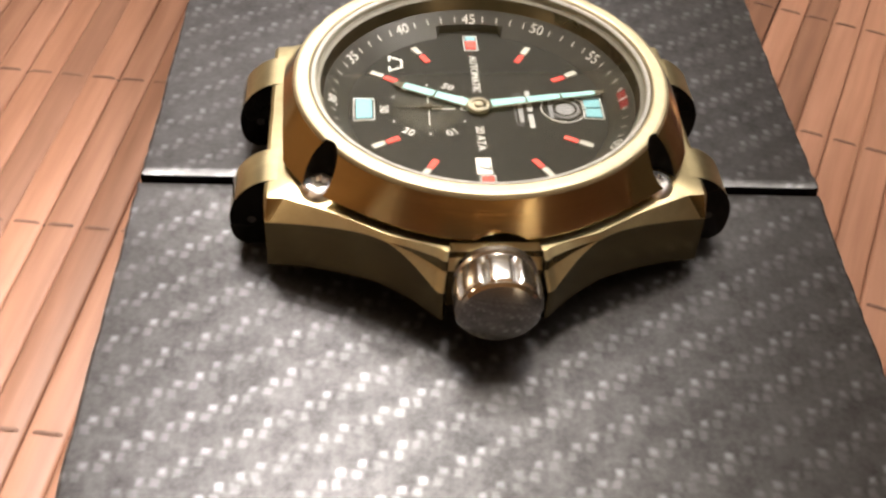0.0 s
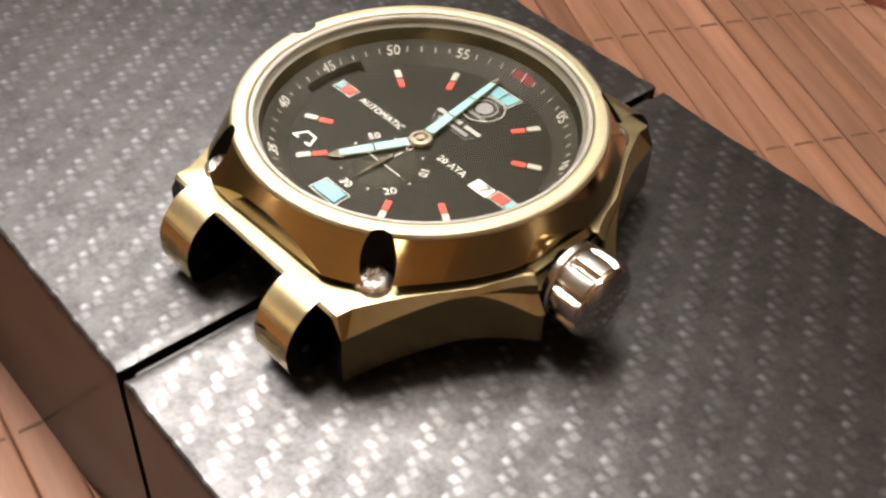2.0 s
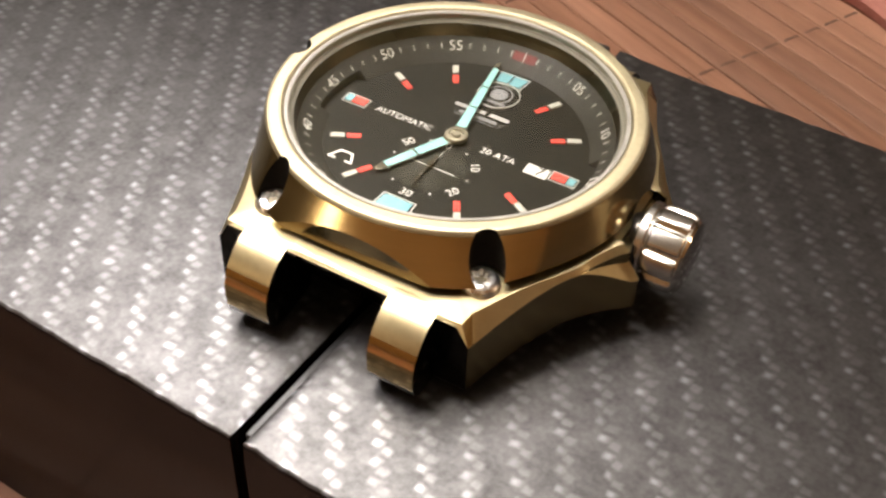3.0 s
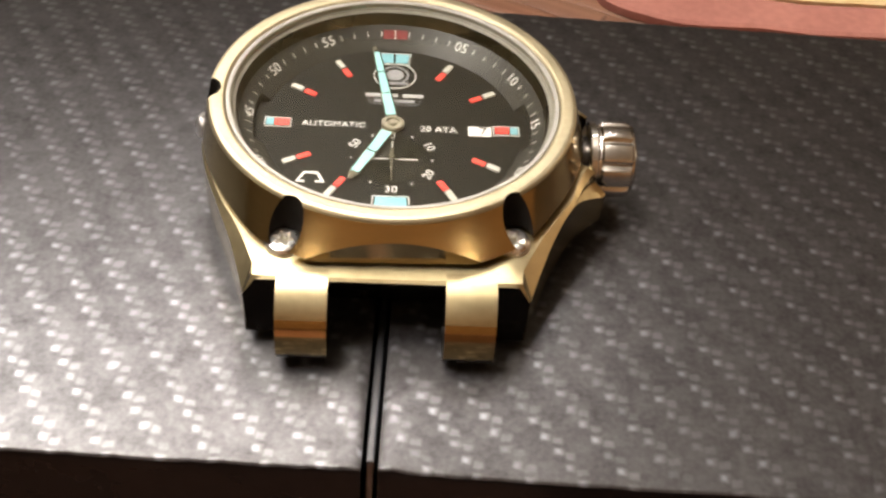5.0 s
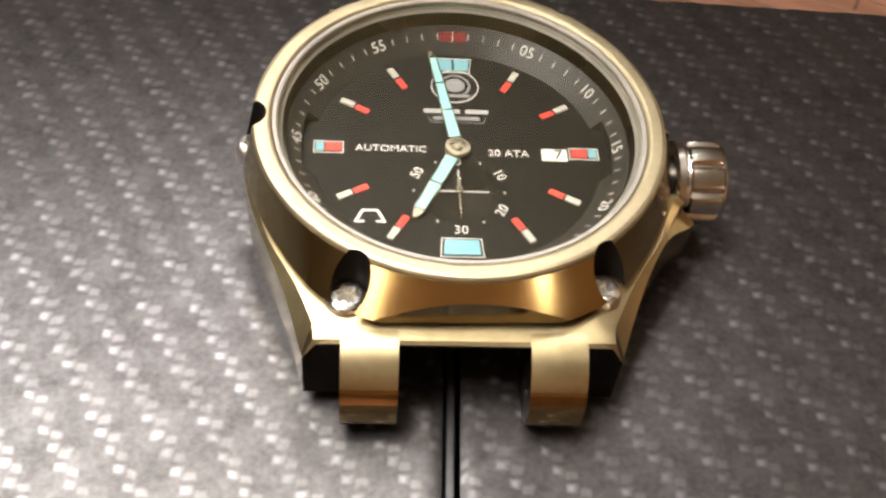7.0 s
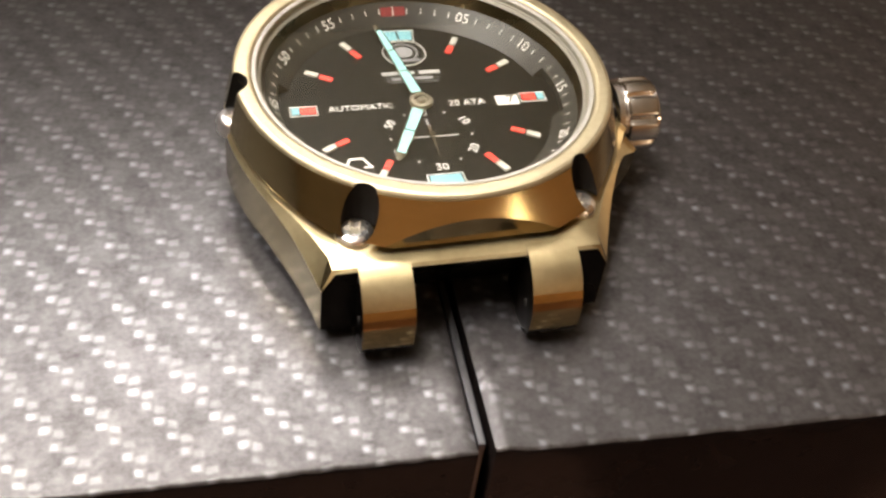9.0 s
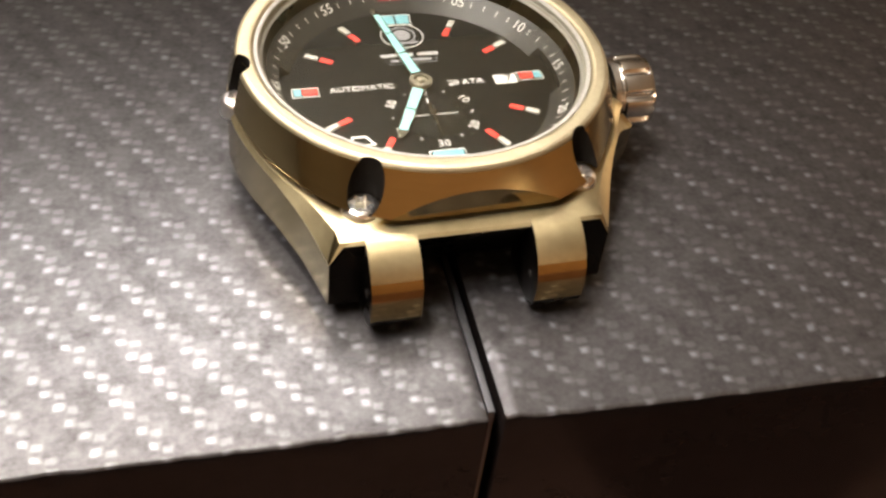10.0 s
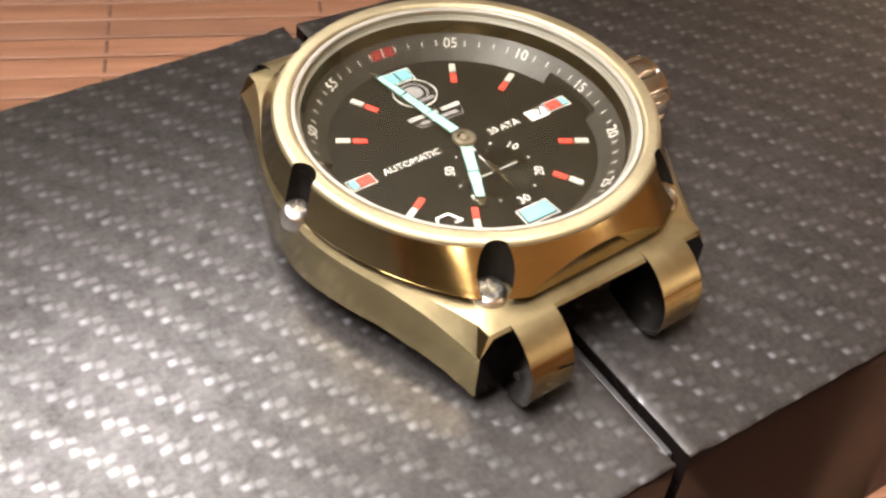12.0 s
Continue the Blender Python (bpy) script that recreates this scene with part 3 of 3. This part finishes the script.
def bezel():
    def shape(r, z, a):
        if r > 20.44:
            k = (r - 20.44) / (21.6 - 20.44)
            r = 20.44 + (bezel_base(a) - 20.44) * k
        return r * math.cos(a), r * math.sin(a), z

    prof = [(18.7, 14.6)] + [(20.38, 15.85)]
    steps = 14
    for i in range(steps + 1):
        k = i / steps
        prof.append((20.45 + (21.6 - 20.45) * k, 15.86 - 4.06 * k))
    prof += [(21.5, 11.5), (20.2, 11.35), (18.6, 11.3)]
    bm = revolve(prof, 288, shape, closed=True)
    ob = part("bezel", bm, bronze_side, watch, "brushed bronze bezel with six screw notches", sharp=9)
    rim = [(18.45, 14.5), (18.45, 16.05), (18.55, 16.25), (18.75, 16.42), (19.0, 16.48), (19.9, 16.46), (20.2, 16.36), (20.36, 16.18), (20.44, 15.98), (20.45, 15.8), (19.2, 15.1)]
    top = part("bezel_ring", revolve(rim, 192, closed=True), bronze_ring, ob, "satin bezel rim", sharp=14)
    # notches over the screws and the clearance for the crown
    cutters = []
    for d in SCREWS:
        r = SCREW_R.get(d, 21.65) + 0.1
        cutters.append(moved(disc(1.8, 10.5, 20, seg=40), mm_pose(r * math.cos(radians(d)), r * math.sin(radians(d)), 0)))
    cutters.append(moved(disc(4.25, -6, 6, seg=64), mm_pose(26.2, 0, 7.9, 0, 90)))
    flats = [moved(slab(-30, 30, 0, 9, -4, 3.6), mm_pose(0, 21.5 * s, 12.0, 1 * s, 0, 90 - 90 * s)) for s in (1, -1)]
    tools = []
    # notch walls get the painted shade, the two flats stay bronze
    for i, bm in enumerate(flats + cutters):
        tool = part("tool", bm, bronze_side if i < 2 else notch_shade)
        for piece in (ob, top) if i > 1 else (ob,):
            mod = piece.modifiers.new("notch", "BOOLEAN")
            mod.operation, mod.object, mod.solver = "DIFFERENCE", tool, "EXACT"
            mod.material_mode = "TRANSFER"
        tools.append(tool)
    dg = bpy.context.evaluated_depsgraph_get()
    cut = [bpy.data.meshes.new_from_object(piece.evaluated_get(dg)) for piece in (ob, top)]
    for piece, me, angle in zip((ob, top), cut, (9, 14)):
        piece.modifiers.clear()
        piece.data = me
        me.set_sharp_from_angle(angle=radians(angle))
    for tool in tools:
        bpy.data.objects.remove(tool)
    return ob


def screws():
    """Domed screws with a six-lobed socket."""
    seg = 48
    for d in SCREWS:
        r = SCREW_R.get(d, 21.65)
        small = 0.8 if d == 180 else 1.0
        prof = [(1.6, 9.6), (2.0, 9.8), (2.0, 10.9), (1.92, 11.3), (1.7, 11.6), (1.4, 11.78)]
        bm = revolve([(q * small, z) for q, z in prof], seg)
        bm.verts.ensure_lookup_table()
        m = len(prof) - 1
        bm.faces.new([bm.verts[i] for i in range(seg)][::-1])
        star = [(0.95 + 0.2 * math.cos(6 * 2 * math.pi * i / seg)) * small for i in range(seg)]
        rings = [[bm.verts[m * seg + i] for i in range(seg)]]
        for k, z in ((1.0, 11.82), (0.72, 11.25)):
            rings.append([bm.verts.new((k * star[i] * math.cos(2 * math.pi * i / seg), k * star[i] * math.sin(2 * math.pi * i / seg), z)) for i in range(seg)])
        for p, q in zip(rings, rings[1:]):
            for i in range(seg):
                bm.faces.new((p[i], p[(i + 1) % seg], q[(i + 1) % seg], q[i]))
        bm.faces.new(rings[-1])
        ob = part("bezel_screw", moved(bm, mm_pose(r * math.cos(radians(d)), r * math.sin(radians(d)), 0, 0, 0, d * 3.7)), screw_steel, watch, "polished steel screw with a star socket", sharp=12)
        # the socket floor takes a darker steel that paints its shade
        ob.data.materials.append(hub_steel)
        for p in ob.data.polygons:
            if len(p.vertices) > 4 and p.center.z > 11 * MM:
                p.material_index = 1


def crown():
    root = part("crown", crown_body(), steel, watch, "polished fluted steel crown", sharp=30)
    bm = revolve([(4.12, 27.5), (4.1, 27.75), (3.8, 28.0), (3.2, 28.22), (2.2, 28.42), (1.0, 28.52), (0.02, 28.55)], 48)
    part("crown_cap", moved(bm, mm_pose(0, 0, 7.9) @ axis_x()), steel_mirror, root, "domed polished crown face")
    bm = disc(2.6, 19.5, 23.2, 0.1, 32)
    part("crown_tube", moved(bm, mm_pose(0, 0, 7.9) @ axis_x()), steel_dark, root)
    return root


def axis_x():
    return Matrix(((0, 0, 1, 0), (0, 1, 0, 0), (-1, 0, 0, 0), (0, 0, 0, 1)))


def crown_body():
    flutes = 9

    def shape(r, z, a):
        k = math.cos(a * flutes)
        dip = 0.5 * max(0.0, k) ** 3 if 23.9 < z < 27.5 and r > 4.15 else 0.0
        rr = r - dip
        return rr * math.cos(a), rr * math.sin(a), z

    prof = [(2.6, 22.6), (3.9, 22.6), (4.25, 22.8), (4.3, 23.5), (4.05, 23.75), (4.1, 23.95), (4.35, 24.2), (4.45, 25.0), (4.45, 26.8), (4.35, 27.4), (4.05, 27.65), (3.8, 27.7), (3.5, 27.6)]
    bm = revolve(prof, 192, shape)
    return moved(bm, mm_pose(0, 0, 7.9) @ axis_x())


def caseback():
    prof = [(0.02, 0.75), (14.5, 0.75), (16.0, 1.0), (17.4, 1.7), (17.6, 2.6)]
    part("case_back", revolve(prof, 96), bronze_dark, watch, "polished round case back")


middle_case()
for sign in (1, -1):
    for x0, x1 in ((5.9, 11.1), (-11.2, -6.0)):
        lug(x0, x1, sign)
bezel()
screws()
crown()
caseback()
glass = part("crystal", disc(17.96, 15.55, 16.05, 0.05, 128), crystal, watch, "clear flat coated crystal")
glass.visible_shadow = False
part("crystal_edge", revolve([(17.5, 15.05), (17.97, 15.54), (17.97, 16.06), (18.12, 16.2), (18.44, 16.2), (18.44, 15.2)], 128, closed=True), gasket_grey, watch, "pale frosted edge of the crystal", sharp=20)

# ---- dial ----
dial = part("dial", disc(15.8, DIAL - 0.5, DIAL, seg=128), dial_black, watch, "black lacquered dial")


def flange_plan(r, z, a):
    """The flange steps back beside the blocks at three and nine."""
    off = abs((math.degrees(a) + 90) % 180 - 90)
    if off < 14.5:
        r = max(r, 15.7)
    return r * math.cos(a), r * math.sin(a), z


flange = part("flange", revolve([(14.6, DIAL - 0.1), (14.6, DIAL + 0.03), (15.75, DIAL + 0.98), (17.1, DIAL + 2.1), (17.3, DIAL + 2.1), (17.3, DIAL - 0.1)], 192, flange_plan, closed=True),
              flange_grey, watch, "dark grey sloped minute flange", sharp=30)

part("rehaut_wall", revolve([(17.15, DIAL + 2.05), (17.2, DIAL + 2.2), (17.6, DIAL + 3.0), (17.8, 15.4), (18.4, 15.4), (18.4, DIAL + 2.05)], 192, closed=True), rehaut_bronze, watch, "dark bronze wall above the flange", sharp=30)


def polar(r, hour_deg):
    """A place on the dial; hour_deg clockwise from twelve."""
    a = radians(90 - hour_deg)
    return r * math.cos(a), r * math.sin(a)


def flat_mark(name, x0, x1, y0, y1, mat, parent, m, high=0.12, lift=0.0, label=""):
    return part(name, moved(slab(x0, x1, y0, y1, lift, lift + high, min(0.04, high * 0.3)), m), mat, parent, label)


def hour_marks():
    for h in range(1, 12):
        if h in (3, 6, 9):
            continue
        m = mm_pose(0, 0, DIAL, 0, 0, -30 * h)
        flat_mark("white_baton", -0.36, 0.36, 12.2, 13.75, lume_white, dial, m, 0.22)
        flat_mark("red_baton", -0.36, 0.36, 10.4, 11.95, lume_red, dial, m, 0.14)
    for h, sgn in ((3, 1), (9, -1)):
        m = mm_pose(0, 0.05, DIAL)
        x0, x1 = (11.55, 14.5)
        frame_mark(m, sgn, x0, x1, 0.78)
        pts = sorted((sgn * 11.75, sgn * 13.35))
        flat_mark("red_block", pts[0], pts[1], -0.58, 0.58, lume_red, dial, m, 0.14)
        pts = sorted((sgn * 13.5, sgn * 14.32))
        flat_mark("blue_block", pts[0], pts[1], -0.58, 0.58, lume_blue, dial, m, 0.14)
    m = mm_pose(0, 0, DIAL)
    for s in (-1, 1):
        pts = [(0.12 * s, 12.0), (1.55 * s, 12.0), (1.8 * s, 13.8), (0.12 * s, 13.8)]
        part("blue_block", moved(prism(pts if s > 0 else pts[::-1], 0, 0.14, 0.03), m), lume_blue, dial)
    outline_mark([(-1.75, 11.8), (1.75, 11.8), (2.0, 14.0), (-2.0, 14.0)], m)
    part("blue_block", moved(prism([(-1.75, -13.65), (1.75, -13.65), (1.65, -11.9), (-1.65, -11.9)], 0, 0.14, 0.03), m), lume_blue, dial)
    outline_mark([(-2.05, -13.9), (2.05, -13.9), (1.9, -11.65), (-1.9, -11.65)], m)


def outline_mark(pts, m, w=0.09, name="marker_outline", mat=None, closed=True):
    bm = bmesh.new()
    n = len(pts)
    for i in range(n if closed else n - 1):
        (ax, ay), (bx, by) = pts[i], pts[(i + 1) % n]
        d = math.hypot(bx - ax, by - ay)
        ux, uy = (bx - ax) / d * w / 2, (by - ay) / d * w / 2
        quad = [(ax - ux - uy, ay - uy + ux), (ax - ux + uy, ay - uy - ux), (bx + ux + uy, by + uy - ux), (bx + ux - uy, by + uy + ux)]
        low = [bm.verts.new((x, y, 0.0)) for x, y in quad]
        top = [bm.verts.new((x, y, 0.05 + 0.002 * i)) for x, y in quad]
        bm.faces.new(top)
        for q in range(4):
            bm.faces.new((low[q], low[(q + 1) % 4], top[(q + 1) % 4], top[q]))
    return part(name, moved(bm, m), mat or print_white, dial)


def frame_mark(m, sgn, x0, x1, half):
    outline_mark([(sgn * x0, -half), (sgn * x1, -half), (sgn * x1, half), (sgn * x0, half)], m)


def arc_points(cx, cy, r, a0, a1, n):
    return [(cx + r * math.cos(radians(a0 + (a1 - a0) * i / n)), cy + r * math.sin(radians(a0 + (a1 - a0) * i / n))) for i in range(n + 1)]


def dial_print():
    up = mm_pose(0, 0, DIAL + 0.02)
    lettering("lettering", "AUTOMATIC", 1.25, print_white, dial, mm_pose(-6.7, 0.05, DIAL + 0.03), label="white word AUTOMATIC", width=1.0)
    lettering("lettering", "20 ATA", 1.32, print_white, dial, mm_pose(5.25, -0.2, DIAL + 0.03), label="white words 20 ATA")
    # maker's name and model as plain bars, and a round emblem
    flat_mark("name_bar", -3.3, 0.5, 5.45, 6.05, print_mid, dial, up, 0.04)
    flat_mark("name_bar", 1.05, 3.5, 5.45, 6.05, print_mid, dial, up, 0.04)
    flat_mark("model_bar", -2.3, 2.5, 4.45, 4.95, print_grey, dial, up, 0.04)
    outline_mark([(-2.9, 4.9), (-2.6, 4.05), (2.9, 4.05), (3.2, 4.9)], up, 0.07, "plate_outline", print_grey, False)
    outline_mark(arc_points(0.1, 9.55, 2.5, 0, 354, 59), up, 0.1, "emblem_ring", print_white)
    outline_mark(arc_points(0.1, 9.7, 1.55, -50, 230, 36), up, 0.22, "emblem_arc", print_grey, False)
    part("emblem_disc", moved(disc(1.05, 0, 0.04, seg=32), mm_pose(0.1, 9.75, DIAL + 0.01)), print_grey, dial)
    flat_mark("emblem_foot", -1.3, 1.7, 7.9, 8.35, print_grey, dial, up, 0.04)
    # open emblem near the eight
    outline_mark([(-9.45, -9.75), (-10.15, -9.75), (-9.45, -8.35), (-8.05, -8.35), (-7.35, -9.75), (-8.05, -9.75)], up, 0.26, "open_emblem", print_white, False)
    # date
    part("date_window", moved(slab(8.65, 11.3, -1.05, 0.6, -0.02, 0.05, 0.01), mm_pose(0, 0, DIAL)), print_white, dial, "white date window")
    lettering("date_numeral", "7", 1.75, dial_black, dial, mm_pose(10.35, -0.2, DIAL + 0.08), label="black date numeral 7", width=1.15)


def small_seconds():
    cy = -5.6
    sub = part("small_seconds_dial", moved(disc(4.0, -0.02, 0.03, seg=96), mm_pose(0, cy, DIAL)), subdial_mat, dial, "black small seconds dial with circular grain")
    for k, text in enumerate(("0", "10", "20", "30", "40", "50")):
        x, y = polar(4.75 if k not in (0, 3) else (4.0 if k == 0 else 5.0), 60 * k)
        turn = -60 * k if k in (0, 1, 5) else -60 * k + 180
        lettering("numeral", text, 1.45, print_white, sub, mm_pose(x, cy + y, DIAL + 0.05, 0, 0, turn))
        x, y = polar(4.5, 60 * k + 30)
        part("minute_dot", moved(disc(0.13, 0, 0.06, seg=12), mm_pose(x, cy + y, DIAL)), print_white, sub)
    for turn in (0, 90, 270):
        part("cross_line", moved(slab(-0.06, 0.06, 0.35, 2.9, 0.03, 0.07), mm_pose(0, cy, DIAL, 0, 0, turn)), print_white, sub)
    needle = part("seconds_hand", moved(prism([(-0.2, -1.6), (0.2, -1.6), (0.16, 0), (0.05, 3.9), (-0.05, 3.9), (-0.16, 0)], 0.28, 0.4, 0.02), mm_pose(0, cy, DIAL, 0, 0, 180)), hand_metal, watch, "thin gilt small seconds hand")
    part("pivot", moved(disc(0.42, 0.25, 0.6, 0.08, 24), mm_pose(0, cy, DIAL)), hand_metal, needle)


def ring_grain():
    m = material("snailed_black", (0.034, 0.033, 0.028), 0.34, 1.0)
    tree, add, link, bsdf = nodes_of(m)
    co = add("ShaderNodeTexCoord")
    off = add("ShaderNodeVectorMath", op="SUBTRACT")
    off.inputs[1].default_value = (0, -5.6 * MM, 0)
    link(co.outputs["Object"], off.inputs[0])
    wave = add("ShaderNodeTexWave")
    wave.wave_type, wave.rings_direction = "RINGS", "Z"
    wave.inputs["Scale"].default_value = 2600
    wave.inputs["Distortion"].default_value = 0.3
    link(off.outputs[0], wave.inputs["Vector"])
    bp = add("ShaderNodeBump")
    bp.inputs["Strength"].default_value, bp.inputs["Distance"].default_value = 0.3, 0.00004
    link(wave.outputs["Fac"], bp.inputs["Height"])
    link(bp.outputs[0], bsdf.inputs["Normal"])
    turned_finish(m, 0.85)
    return m


subdial_mat = ring_grain()


def flange_print():
    for k in range(60):
        deg = 6 * k
        turn = mm_pose(0, 0, 0, 0, 0, -deg)
        face = turn @ mm_pose(0, 16.15, DIAL + 1.33, 39.6)
        if k % 5 == 0 and k:
            lettering("numeral", f"{k:02d}", 1.72, print_white, flange, face @ mm_pose(0, 0, 0.02))
        elif k == 0:
            part("red_field", moved(slab(-1.55, 1.55, -0.55, 0.55, 0.0, 0.03), face), flange_red, flange, "dark red field at twelve")
            part("minute_line", moved(slab(-0.06, 0.06, -0.6, 0.6, 0.02, 0.06), face), print_white, flange)
        else:
            part("minute_line", moved(slab(-0.05, 0.05, -0.3, 0.42, 0.0, 0.04), face), print_white, flange)


def baton_hand(name, deg, reach, w0, w1, z, cells, label):
    m = mm_pose(0, 0, z, 0, 0, deg - 90)
    out = [(-w0 / 2, 0.4), (w0 / 2, 0.4), (w1 / 2, reach - 1.1), (0.24, reach), (-0.24, reach), (-w1 / 2, reach - 1.1)]
    root = part(name, moved(prism(out, 0, 0.14, 0.04), m), hand_metal, watch, label)
    start, stop = 1.45, reach - 1.25
    long = (stop - start - 0.22 * (cells - 1)) / cells
    for i in range(cells):
        y0 = start + i * (long + 0.22)
        wa, wb = (w0 + (w1 - w0) * (y - 0.4) / (reach - 1.5) for y in (y0, y0 + long))
        bm = prism([(-wa / 2 + 0.14, y0), (wa / 2 - 0.14, y0), (wb / 2 - 0.14, y0 + long), (-wb / 2 + 0.14, y0 + long)], 0.1, 0.2, 0.03)
        part("luminous_inlay", moved(bm, m), lume_hand, root, "pale turquoise luminous inlay")
    return root


hour_marks()
dial_print()
small_seconds()
flange_print()
baton_hand("hour_hand", -115.6, 10.4, 1.55, 1.25, DIAL + 0.3, 2, "gilt hour hand with turquoise inlay")
baton_hand("minute_hand", 99.4, 14.8, 1.5, 0.95, DIAL + 0.5, 3, "gilt minute hand with turquoise inlay")
hub_z = DIAL + 0.2
hub = part("centre_hub", revolve([(0.02, hub_z), (1.22, hub_z), (1.32, hub_z + 0.1), (1.32, hub_z + 0.42), (1.22, hub_z + 0.55), (0.86, hub_z + 0.57), (0.8, hub_z + 0.5), (0.78, hub_z + 0.32), (0.02, hub_z + 0.32)], 64), hub_steel, watch, "brushed bronze-grey centre hub", sharp=30)
part("hub_pin", disc(0.52, hub_z + 0.3, hub_z + 0.66, 0.12, 24), hub_steel, hub)
